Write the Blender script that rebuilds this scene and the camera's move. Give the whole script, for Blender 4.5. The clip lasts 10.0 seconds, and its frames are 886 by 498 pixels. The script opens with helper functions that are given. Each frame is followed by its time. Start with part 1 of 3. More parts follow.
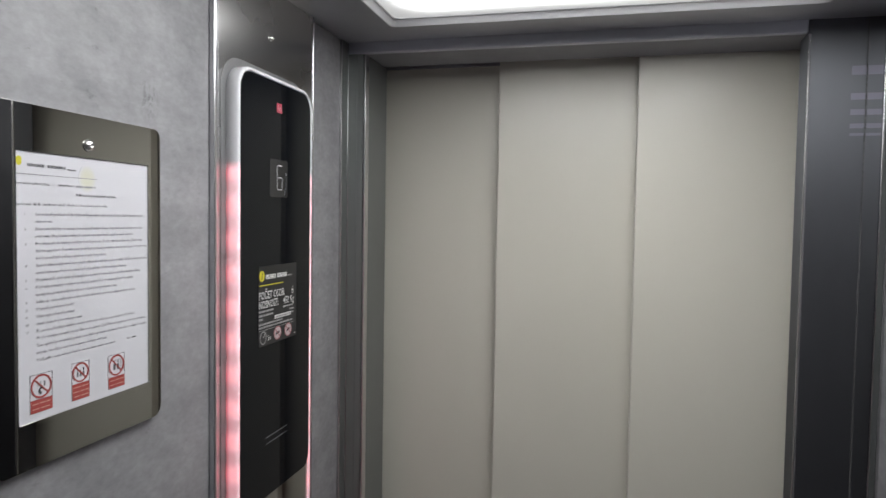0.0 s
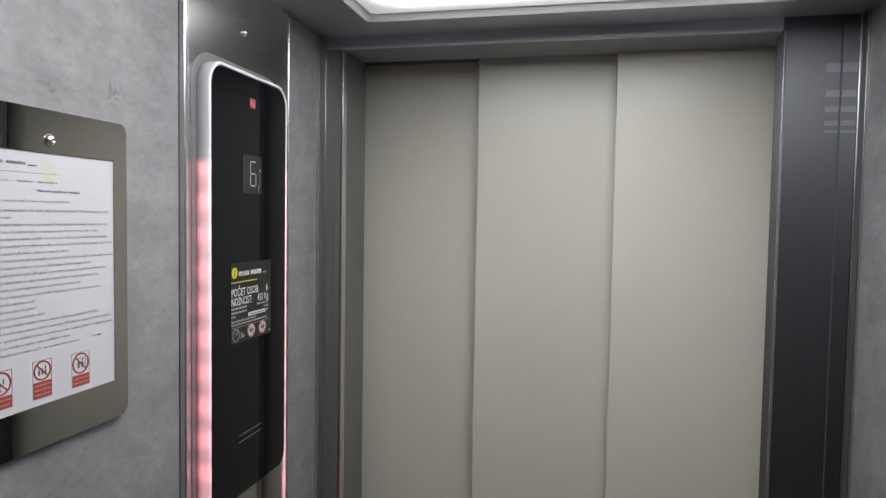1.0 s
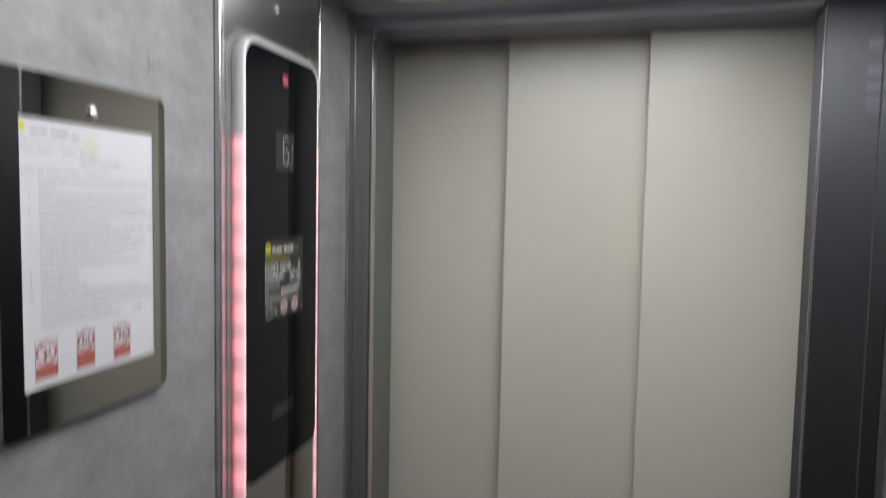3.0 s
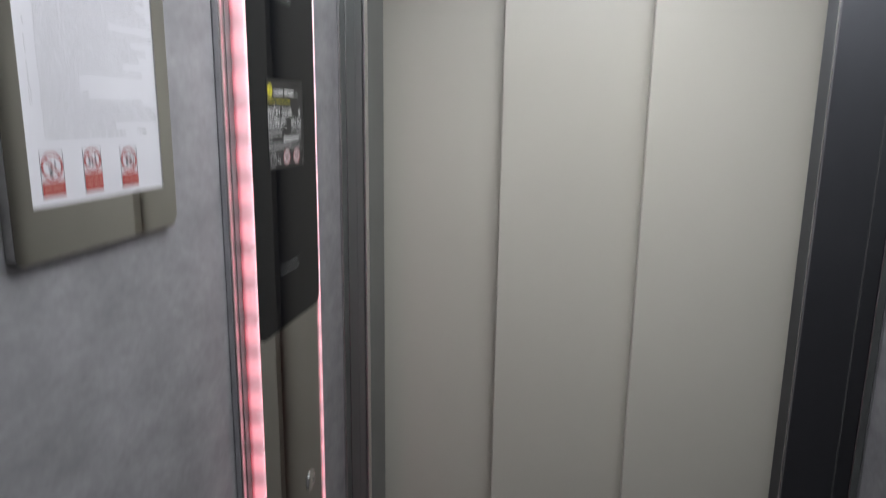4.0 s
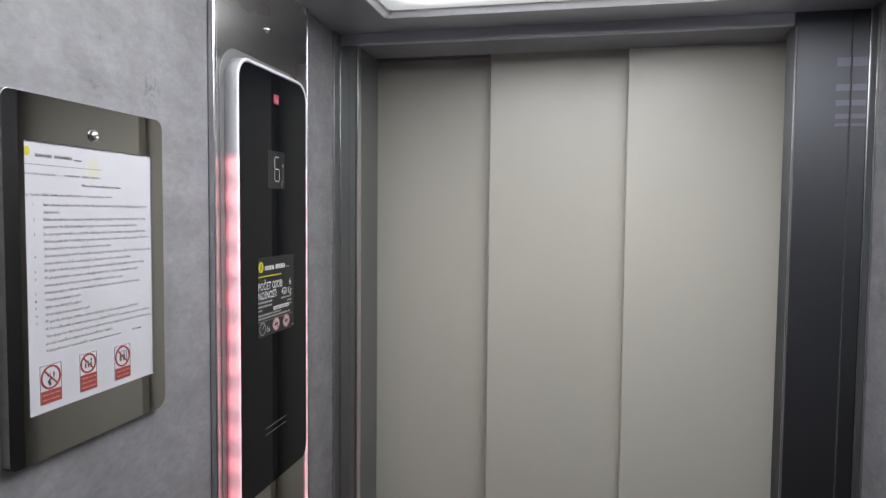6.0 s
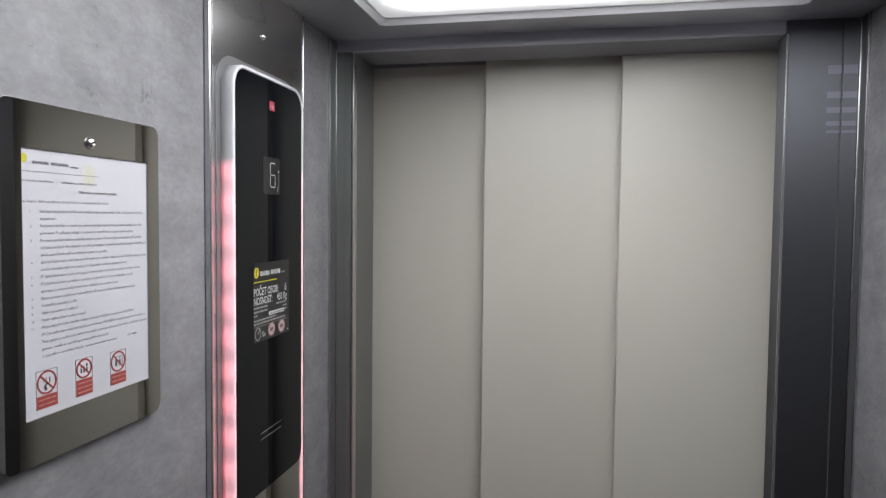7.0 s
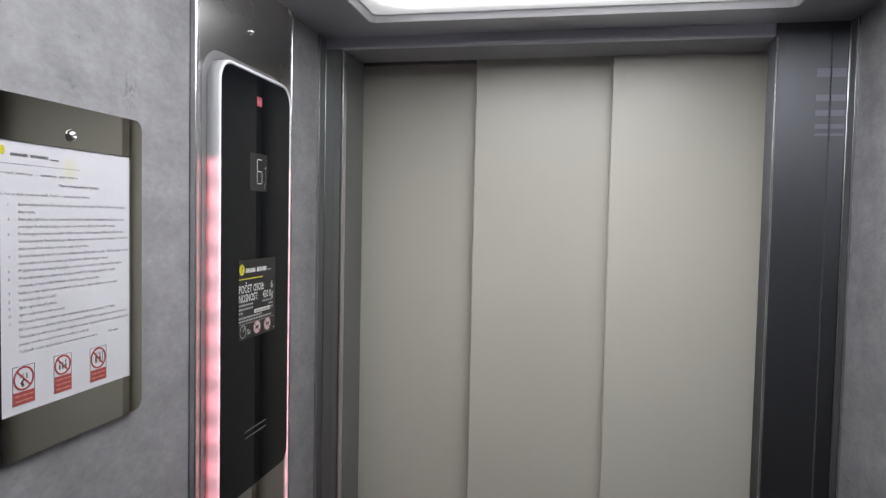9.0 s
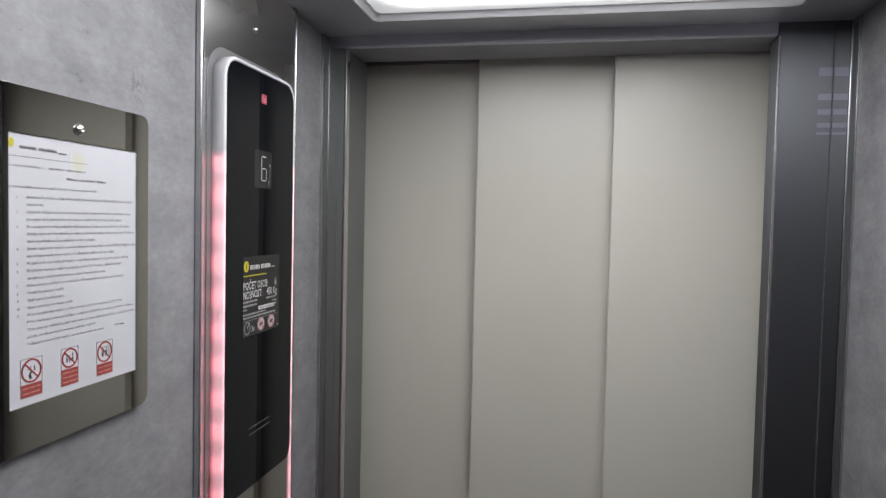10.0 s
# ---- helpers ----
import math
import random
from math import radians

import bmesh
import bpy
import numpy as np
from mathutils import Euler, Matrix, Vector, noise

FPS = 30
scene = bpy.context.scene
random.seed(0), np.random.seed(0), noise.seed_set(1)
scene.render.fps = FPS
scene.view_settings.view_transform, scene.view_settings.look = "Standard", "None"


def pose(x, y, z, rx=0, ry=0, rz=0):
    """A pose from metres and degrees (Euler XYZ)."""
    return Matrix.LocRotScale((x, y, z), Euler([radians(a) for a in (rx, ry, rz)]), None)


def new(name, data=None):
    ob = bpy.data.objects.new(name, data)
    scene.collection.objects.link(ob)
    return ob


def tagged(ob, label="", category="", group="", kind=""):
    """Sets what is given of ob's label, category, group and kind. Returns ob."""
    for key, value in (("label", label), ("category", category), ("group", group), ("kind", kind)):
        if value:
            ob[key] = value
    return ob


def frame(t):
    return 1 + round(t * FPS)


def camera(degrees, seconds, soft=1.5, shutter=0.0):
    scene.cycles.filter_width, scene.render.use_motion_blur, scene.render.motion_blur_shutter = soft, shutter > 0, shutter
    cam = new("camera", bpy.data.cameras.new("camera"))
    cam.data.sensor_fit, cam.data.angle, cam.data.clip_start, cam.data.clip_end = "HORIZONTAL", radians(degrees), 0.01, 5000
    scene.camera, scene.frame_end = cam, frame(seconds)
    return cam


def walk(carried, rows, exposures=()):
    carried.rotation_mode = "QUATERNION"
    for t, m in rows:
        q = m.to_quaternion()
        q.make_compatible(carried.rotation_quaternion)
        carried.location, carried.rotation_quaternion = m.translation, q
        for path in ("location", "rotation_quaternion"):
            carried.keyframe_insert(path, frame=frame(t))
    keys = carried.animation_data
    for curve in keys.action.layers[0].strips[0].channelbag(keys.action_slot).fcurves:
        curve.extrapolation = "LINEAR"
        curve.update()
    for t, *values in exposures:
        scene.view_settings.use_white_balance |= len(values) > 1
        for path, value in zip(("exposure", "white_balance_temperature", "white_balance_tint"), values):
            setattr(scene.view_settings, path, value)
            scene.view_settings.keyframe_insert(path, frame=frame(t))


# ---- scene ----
cam = camera(67.13, 10.0, soft=1.35, shutter=0.6)
# seconds, place, pitch, roll, yaw
EXPOSURE = 0.03
PATH = [
    (0.0, 0.5102, 0.7396, 1.6739, -2.513, -0.875, 13.766),
    (0.5, 0.5235, 0.7393, 1.6772, -2.515, -1.135, 12.752),
    (1.0, 0.5299, 0.7487, 1.6735, -2.754, -0.914, 12.834),
    (1.5, 0.5298, 0.7504, 1.6742, -2.461, -0.297, 13.734),
    (2.0, 0.5283, 0.7460, 1.6764, -2.019, -0.351, 13.929),
    (2.5, 0.5122, 0.7464, 1.6726, -2.698, -0.279, 15.377),
    (2.9, 0.5130, 0.7463, 1.6640, -2.083, -0.644, 14.103),
    (3.0, 0.5131, 0.7463, 1.6601, -3.940, -1.109, 14.601),
    (3.1, 0.4876, 0.7642, 1.6296, -7.020, -1.071, 14.312),
    (3.2, 0.4692, 0.7789, 1.5948, -10.299, -1.830, 13.984),
    (3.40, 0.4537, 0.7851, 1.5467, -14.813, -1.847, 13.341),
    (3.60, 0.4365, 0.7848, 1.5291, -16.083, -1.566, 12.280),
    (3.80, 0.4216, 0.7796, 1.5362, -14.772, -1.140, 11.175),
    (4.00, 0.4133, 0.7708, 1.5620, -11.547, -0.725, 10.402),
    (4.15, 0.4138, 0.7627, 1.5901, -8.271, -0.511, 10.264),
    (4.3, 0.4222, 0.7539, 1.6230, -4.572, -0.455, 10.683),
    (4.5, 0.4791, 0.7141, 1.6690, -1.179, -0.646, 12.679),
    (4.6, 0.4825, 0.7125, 1.6726, -0.860, -0.900, 12.130),
    (4.8, 0.4875, 0.7108, 1.6760, -0.720, -0.640, 10.860),
    (5.0, 0.4918, 0.7111, 1.6780, -1.695, -0.685, 10.758),
    (5.5, 0.4852, 0.7217, 1.6751, -2.499, -0.968, 11.178),
    (5.7, 0.4858, 0.7247, 1.6710, -3.048, -0.572, 12.104),
    (6.8, 0.4890, 0.7209, 1.6672, -2.805, -0.382, 11.793),
    (7.0, 0.4913, 0.7185, 1.6708, -2.650, -0.577, 11.783),
    (7.5, 0.4924, 0.7202, 1.6710, -3.020, -0.716, 12.265),
    (8.0, 0.4967, 0.7208, 1.6715, -2.429, -0.464, 11.422),
    (8.5, 0.4925, 0.7216, 1.6683, -1.857, -1.032, 10.541),
    (9.0, 0.4958, 0.7254, 1.6680, -2.596, -1.151, 11.085),
    (9.5, 0.4963, 0.7267, 1.6627, -2.543, -1.411, 11.005),
    (10.0, 0.4900, 0.7213, 1.6590, -2.329, -1.233, 11.038),
]
walk(cam, [(t, pose(x, y, z, 90 + p, r, w)) for t, x, y, z, p, r, w in PATH],
     [(t, EXPOSURE + e, k, tint) for t, e, k, tint in ((0.0, -0.08, 6600, 8.5), (2.9, -0.03, 6600, 8.5), (3.2, 0.0, 6750, 8.0), (4.3, 0.10, 6250, 10.5), (4.5, 0.10, 6220, 11.0),
                                                        (4.7, 0.0, 6250, 11.0), (5.0, -0.07, 6430, 10.5), (5.6, -0.05, 6450, 10.5), (7.0, -0.03, 6480, 10.2), (10.0, -0.03, 6500, 10.0))])

# ---- world and light ----
world = bpy.data.worlds.new("world")
scene.world = world
world.use_nodes = True
world.node_tree.nodes["Background"].inputs[0].default_value = (0.02, 0.02, 0.022, 1)
world.node_tree.nodes["Background"].inputs[1].default_value = 0.3
LAMP = 11.0                     # ceiling panel
LED = 0.95                      # light band of the operating panel

# plan, metres: x across the car, y towards the doors, z up
W, BACK, CEIL = 0.955, 0.35, 2.022
LX0, LX1, LY0, LY1 = 0.135, 0.829, 1.00, 1.869      # recess of the ceiling light


# ---- materials ----
def material(name, colour, rough=0.5, metal=0.0, spec=0.5, coat=0.0):
    m = bpy.data.materials.new(name)
    m.use_nodes = True
    b = m.node_tree.nodes["Principled BSDF"]
    b.inputs["Base Color"].default_value = (*colour, 1)
    b.inputs["Roughness"].default_value = rough
    b.inputs["Metallic"].default_value = metal
    b.inputs["Specular IOR Level"].default_value = spec
    b.inputs["Coat Weight"].default_value = coat
    return m


def node(m, kind, **values):
    n = m.node_tree.nodes.new(kind)
    for k, v in values.items():
        n.inputs[k].default_value = v
    return n


def link(m, a, b):
    m.node_tree.links.new(a, b)


def place(m, stretch=(1, 1, 1)):
    """World position, stretched."""
    g = node(m, "ShaderNodeNewGeometry")
    mp = node(m, "ShaderNodeMapping")
    mp.inputs["Scale"].default_value = stretch
    link(m, g.outputs["Position"], mp.inputs["Vector"])
    return mp.outputs["Vector"]


def ramp(m, source, *stops):
    r = node(m, "ShaderNodeValToRGB")
    e = r.color_ramp.elements
    while len(e) < len(stops):
        e.new(0.5)
    for s, (p, c) in zip(e, stops):
        s.position, s.color = p, (*c, 1)
    link(m, source, r.inputs["Fac"])
    return r.outputs["Color"]


def noise_of(m, scale, detail=4.0, stretch=(1, 1, 1), rough=0.55):
    n = node(m, "ShaderNodeTexNoise", Scale=scale, Detail=detail, Roughness=rough)
    link(m, place(m, stretch), n.inputs["Vector"])
    return n.outputs["Fac"]


def mixed(m, kind, factor, a, b):
    n = m.node_tree.nodes.new("ShaderNodeMix")
    n.data_type, n.blend_type = "RGBA", kind
    if isinstance(factor, float):
        n.inputs[0].default_value = factor
    else:
        link(m, factor, n.inputs[0])
    for i, v in ((6, a), (7, b)):
        if isinstance(v, tuple):
            n.inputs[i].default_value = (*v, 1)
        else:
            link(m, v, n.inputs[i])
    return n.outputs[2]


def relief(m, source, strength, distance):
    b = node(m, "ShaderNodeBump", Strength=strength, Distance=distance)
    link(m, source, b.inputs["Height"])
    link(m, b.outputs["Normal"], m.node_tree.nodes["Principled BSDF"].inputs["Normal"])


def shade(m, socket, source):
    link(m, source, m.node_tree.nodes["Principled BSDF"].inputs[socket])


def grey(v):
    return (v, v, v)


# concrete-look laminate: clouds, fine speckle, a few dark pits
laminate = material("concrete_laminate", (0.3, 0.3, 0.3), 0.42)
cloud = ramp(laminate, noise_of(laminate, 19, 7, (1, 0.62, 1), 0.68), (0.34, (0.215, 0.212, 0.226)), (0.66, (0.335, 0.330, 0.347)))
fine = ramp(laminate, noise_of(laminate, 150, 4, (1, 0.55, 1)), (0.3, grey(0.80)), (0.7, grey(1.0)))
pits = ramp(laminate, noise_of(laminate, 46, 5, (1, 0.6, 1), 0.7), (0.27, grey(0.55)), (0.36, grey(1.0)))
scuff = node(laminate, "ShaderNodeVectorMath")
scuff.operation = "DISTANCE"
link(laminate, place(laminate, (1, 1, 0.7)), scuff.inputs[0])
scuff.inputs[1].default_value = (0.0, 1.405, 1.263)
near = ramp(laminate, scuff.outputs["Value"], (0.004, grey(1.0)), (0.020, grey(0.0)))
flecks = ramp(laminate, noise_of(laminate, 160, 4, (1, 1, 0.6)), (0.42, grey(0.45)), (0.52, grey(1.0)))
pits = mixed(laminate, "MULTIPLY", near, pits, flecks)
shade(laminate, "Base Color", mixed(laminate, "MULTIPLY", 0.8, mixed(laminate, "MULTIPLY", 0.8, cloud, fine), pits))
shade(laminate, "Roughness", ramp(laminate, noise_of(laminate, 30), (0.3, grey(0.36)), (0.7, grey(0.5))))
relief(laminate, noise_of(laminate, 220, 3), 0.12, 0.0006)

# dark satin steel of frames and ceiling, brushed upright
dark = material("dark_steel", (0.1, 0.1, 0.11), 0.34, 1.0)
shade(dark, "Base Color", ramp(dark, noise_of(dark, 6, 4, (1, 1, 0.3)), (0.3, (0.178, 0.184, 0.202)), (0.7, (0.203, 0.210, 0.229))))
shade(dark, "Roughness", ramp(dark, noise_of(dark, 7, 3), (0.3, grey(0.52)), (0.7, grey(0.57))))
dark_tangent = node(dark, "ShaderNodeTangent")
dark_tangent.direction_type, dark_tangent.axis = "RADIAL", "Z"
dark.node_tree.nodes["Principled BSDF"].inputs["Anisotropic"].default_value = 0.80
shade(dark, "Tangent", dark_tangent.outputs["Tangent"])
fascia_steel = material("fascia_steel", (0.56, 0.57, 0.63), 0.36, 0.85)
soffit_paint = material("soffit_paint", (0.10, 0.10, 0.108), 0.5, 0.3)
shade(soffit_paint, "Base Color", ramp(soffit_paint, noise_of(soffit_paint, 12, 3), (0.3, (0.25, 0.25, 0.28)), (0.7, (0.30, 0.30, 0.33))))
# paler satin steel for the stripes near the top of the right jamb
streak = material("pale_satin_steel", (0.262, 0.262, 0.31), 0.545, 1.0)
streak_tangent = node(streak, "ShaderNodeTangent")
streak_tangent.direction_type, streak_tangent.axis = "RADIAL", "Z"
streak.node_tree.nodes["Principled BSDF"].inputs["Anisotropic"].default_value = 0.80
shade(streak, "Tangent", streak_tangent.outputs["Tangent"])
frame_steel = material("grey_frame_steel", (0.22, 0.23, 0.23), 0.42, 0.65)
shade(frame_steel, "Base Color", ramp(frame_steel, noise_of(frame_steel, 5, 3), (0.3, (0.205, 0.216, 0.214)), (0.7, (0.235, 0.247, 0.245))))
shade(frame_steel, "Roughness", ramp(frame_steel, noise_of(frame_steel, 7, 3), (0.3, grey(0.38)), (0.7, grey(0.45))))
ceiling_steel = material("ceiling_steel", (0.50, 0.50, 0.54), 0.40, 0.5)
shade(ceiling_steel, "Roughness", ramp(ceiling_steel, noise_of(ceiling_steel, 25, 3), (0.3, grey(0.33)), (0.7, grey(0.42))))

edge = material("bright_edge_steel", (0.62, 0.62, 0.63), 0.26, 1.0)
shade(edge, "Roughness", ramp(edge, noise_of(edge, 9, 2), (0.3, grey(0.20)), (0.7, grey(0.26))))
rim_steel = material("light_rim_silver", (0.78, 0.78, 0.80), 0.34, 0.1)

# polished stainless: smudges in the gloss
plate_steel = material("polished_stainless", (0.40, 0.395, 0.38), 0.14, 1.0)
shade(plate_steel, "Roughness", ramp(plate_steel, noise_of(plate_steel, 14, 5), (0.35, grey(0.008)), (0.7, grey(0.022))))
shade(plate_steel, "Base Color", ramp(plate_steel, noise_of(plate_steel, 5, 3), (0.3, (0.36, 0.355, 0.34)), (0.7, (0.42, 0.415, 0.40))))
column_steel = material("brushed_stainless", (0.54, 0.535, 0.53), 0.28, 1.0)
shade(column_steel, "Roughness", ramp(column_steel, noise_of(column_steel, 6, 3), (0.3, grey(0.25)), (0.7, grey(0.30))))
chrome = material("chrome_screw", (0.72, 0.71, 0.69), 0.24, 1.0)

# door paint: warm grey powder coat with soft marks
paint = material("beige_door_paint", (0.5, 0.48, 0.43), 0.42, 0.0, 0.8)
shade(paint, "Base Color", ramp(paint, noise_of(paint, 2.2, 5, (1, 1, 0.5)), (0.3, (0.585, 0.560, 0.494)), (0.7, (0.625, 0.600, 0.532))))
shade(paint, "Roughness", ramp(paint, noise_of(paint, 18, 4), (0.3, grey(0.30)), (0.7, grey(0.39))))
relief(paint, noise_of(paint, 420, 2), 0.10, 0.0006)

glass_black = material("black_glass", (0.005, 0.0058, 0.0075), 0.03, 0.0, 0.11)
shade(glass_black, "Roughness", ramp(glass_black, noise_of(glass_black, 20, 4), (0.35, grey(0.015)), (0.7, grey(0.035))))
underplate_grey = material("satin_grey_plate", (0.26, 0.26, 0.265), 0.40, 0.5)
display_black = material("display_window", (0.013, 0.014, 0.016), 0.12)
sticker_black = material("sticker_film", (0.013, 0.0135, 0.0145), 0.35, 0.0, 0.35)
sticker_white = material("sticker_print", (0.62, 0.62, 0.62), 0.5)
sticker_grey = material("sticker_small_print", (0.30, 0.30, 0.30), 0.5)
yellow = material("yellow_print", (0.55, 0.50, 0.03), 0.5)
yellow_pale = material("pale_yellow_print", (0.60, 0.595, 0.52), 0.7)
spot_at = node(yellow_pale, "ShaderNodeVectorMath")
spot_at.operation = "DISTANCE"
link(yellow_pale, place(yellow_pale, (0, 1, 0.85)), spot_at.inputs[0])
spot_at.inputs[1].default_value = (0.0, 1.3018, 1.7086 * 0.85)
shade(yellow_pale, "Base Color", ramp(yellow_pale, spot_at.outputs["Value"], (0.001, (0.575, 0.568, 0.49)), (0.0060, (0.58, 0.57, 0.46)), (0.0112, (0.582, 0.577, 0.614))))
red_print = material("red_print", (0.34, 0.055, 0.05), 0.6)
caption_print = material("worn_caption_print", (0.52, 0.27, 0.22), 0.6)
pink_print = material("pink_print", (0.62, 0.40, 0.42), 0.5)
sticker_pink = material("faded_sticker_pink", (0.50, 0.40, 0.41), 0.5)
sticker_red = material("faded_sticker_red", (0.30, 0.11, 0.12), 0.5)
ink = material("black_ink", (0.055, 0.055, 0.06), 0.7)
ink_body = material("printed_text_ink", (0.125, 0.125, 0.14), 0.7)
ink_soft = material("grey_ink", (0.13, 0.13, 0.14), 0.7)
ink_faint = material("faint_ink", (0.30, 0.30, 0.32), 0.7)
badge_red = material("red_badge", (0.36, 0.045, 0.075), 0.35)
paper = material("white_paper", (0.76, 0.755, 0.79), 0.6)
shade(paper, "Base Color", ramp(paper, noise_of(paper, 8, 4), (0.3, (0.56, 0.555, 0.592)), (0.7, (0.60, 0.595, 0.632))))
segment_unlit = material("display_segment", (0.16, 0.165, 0.175), 0.4)
rubber = material("dark_rubber_floor", (0.05, 0.05, 0.052), 0.7)
shade(rubber, "Base Color", ramp(rubber, noise_of(rubber, 120, 3), (0.4, grey(0.09)), (0.65, grey(0.16))))
back_paint = material("rear_wall_laminate", (0.10, 0.10, 0.105), 0.45)
shade(back_paint, "Base Color", ramp(back_paint, noise_of(back_paint, 9, 6), (0.3, grey(0.10)), (0.7, grey(0.16))))

lamp_glow = material("lamp_diffuser", (0.9, 0.9, 0.9), 0.5)
lb = lamp_glow.node_tree.nodes["Principled BSDF"]
lb.inputs["Emission Color"].default_value = (0.97, 0.98, 1.0, 1)

segment_lit = material("display_segment_lit", (0.3, 0.3, 0.3), 0.4)
sb = segment_lit.node_tree.nodes["Principled BSDF"]
sb.inputs["Emission Color"].default_value = (0.9, 0.95, 1.0, 1)
sb.inputs["Emission Strength"].default_value = 0.09

def maths(m, op, a, b=None, clamp=False):
    n = m.node_tree.nodes.new("ShaderNodeMath")
    n.operation, n.use_clamp = op, clamp
    for i, v in enumerate((a, b)):
        if v is None:
            continue
        if isinstance(v, (int, float)):
            n.inputs[i].default_value = v
        else:
            link(m, v, n.inputs[i])
    return n.outputs[0]


# opal sheet: the glow fades towards its border
glow_at = node(lamp_glow, "ShaderNodeSeparateXYZ")
link(lamp_glow, place(lamp_glow), glow_at.inputs[0])


def fade(axis, low, high, width):
    """0 at both borders of the sheet, 1 further in than width."""
    a = maths(lamp_glow, "DIVIDE", maths(lamp_glow, "SUBTRACT", glow_at.outputs[axis], low), width, True)
    b = maths(lamp_glow, "DIVIDE", maths(lamp_glow, "SUBTRACT", high, glow_at.outputs[axis]), width, True)
    return maths(lamp_glow, "SMOOTH_MIN", a, b)


glow = maths(lamp_glow, "POWER", maths(lamp_glow, "MULTIPLY", fade("X", LX0, LX1, 0.085), fade("Y", LY0, LY1, 0.085)), 2.8)
link(lamp_glow, maths(lamp_glow, "MULTIPLY", LAMP, maths(lamp_glow, "ADD", 0.035, maths(lamp_glow, "MULTIPLY", glow, 0.965))), lb.inputs["Emission Strength"])

# white acrylic band, lit red below a height, brighter at each diode
band = material("acrylic_light_band", (0.72, 0.72, 0.75), 0.32)
geo = node(band, "ShaderNodeNewGeometry")
sep = node(band, "ShaderNodeSeparateXYZ")
link(band, geo.outputs["Position"], sep.inputs[0])
wave = maths(band, "SINE", maths(band, "MULTIPLY", maths(band, "SUBTRACT", sep.outputs["Z"], 0.0101), 2 * math.pi / 0.0463))
spot = maths(band, "ADD", maths(band, "MULTIPLY", wave, 0.5), 0.5, True)
lit = maths(band, "MULTIPLY", maths(band, "SUBTRACT", 1.750, sep.outputs["Z"]), 70.0, True)
depth = maths(band, "MULTIPLY", maths(band, "SUBTRACT", sep.outputs["X"], 0.0078), 190.0, True)
tone = mixed(band, "MIX", depth, (1.0, 0.10, 0.15), mixed(band, "MIX", spot, (0.78, 0.28, 0.33), (1.0, 0.31, 0.37)))
bb = band.node_tree.nodes["Principled BSDF"]
link(band, tone, bb.inputs["Emission Color"])
link(band, maths(band, "MULTIPLY", lit, maths(band, "MULTIPLY", LED, maths(band, "ADD", maths(band, "ADD", 0.04, maths(band, "MULTIPLY", depth, 0.56)), maths(band, "MULTIPLY", spot, maths(band, "ADD", 0.38, maths(band, "MULTIPLY", depth, 0.04)))))), bb.inputs["Emission Strength"])


# ---- builders ----
BASE = {}


def thing(name, base, label, category, group="", kind=""):
    ob = new(name)
    ob.location = base
    ob.empty_display_size = 0.05
    BASE[ob] = Vector(base)
    return tagged(ob, label, category, group, kind)


def part(name, bm, mat, parent, label="", smooth=False):
    """Links a bmesh, given in world places, as one mesh under a thing or part."""
    root = BASE[parent]
    bmesh.ops.translate(bm, verts=bm.verts, vec=-root)
    bmesh.ops.recalc_face_normals(bm, faces=bm.faces)
    me = bpy.data.meshes.new(name)
    bm.to_mesh(me)
    bm.free()
    me.materials.append(mat)
    if smooth:
        for p in me.polygons:
            p.use_smooth = True
    ob = new(name, me)
    ob.parent = parent
    BASE[ob] = root
    return tagged(ob, label)


def structure(name, bm, mat, base, label, category):
    bmesh.ops.translate(bm, verts=bm.verts, vec=-Vector(base))
    bmesh.ops.recalc_face_normals(bm, faces=bm.faces)
    me = bpy.data.meshes.new(name)
    bm.to_mesh(me)
    bm.free()
    me.materials.append(mat)
    ob = new(name, me)
    ob.location = base
    BASE[ob] = Vector(base)
    return tagged(ob, label, category, "", "structure")


def box(x0, x1, y0, y1, z0, z1, bevel=0.0, steps=2):
    bm = bmesh.new()
    bmesh.ops.create_cube(bm, size=1)
    bmesh.ops.scale(bm, vec=(x1 - x0, y1 - y0, z1 - z0), verts=bm.verts)
    bmesh.ops.translate(bm, vec=((x0 + x1) / 2, (y0 + y1) / 2, (z0 + z1) / 2), verts=bm.verts)
    if bevel:
        bmesh.ops.bevel(bm, geom=bm.edges[:], offset=bevel, segments=steps, profile=0.6, affect="EDGES")
    return bm


def outline(y0, y1, z0, z1, radii, n=8):
    """Rounded rectangle in (y, z); radii: bottom left, bottom right, top right, top left."""
    pts = []
    for (cy, cz, a0), r in zip(((y0, z0, 180), (y1, z0, 270), (y1, z1, 0), (y0, z1, 90)), radii):
        oy = cy + r if cy == y0 else cy - r
        oz = cz + r if cz == z0 else cz - r
        for i in range(n + 1):
            a = radians(a0 + 90 * i / n)
            pts.append((oy + r * math.cos(a), oz + r * math.sin(a)))
    return pts


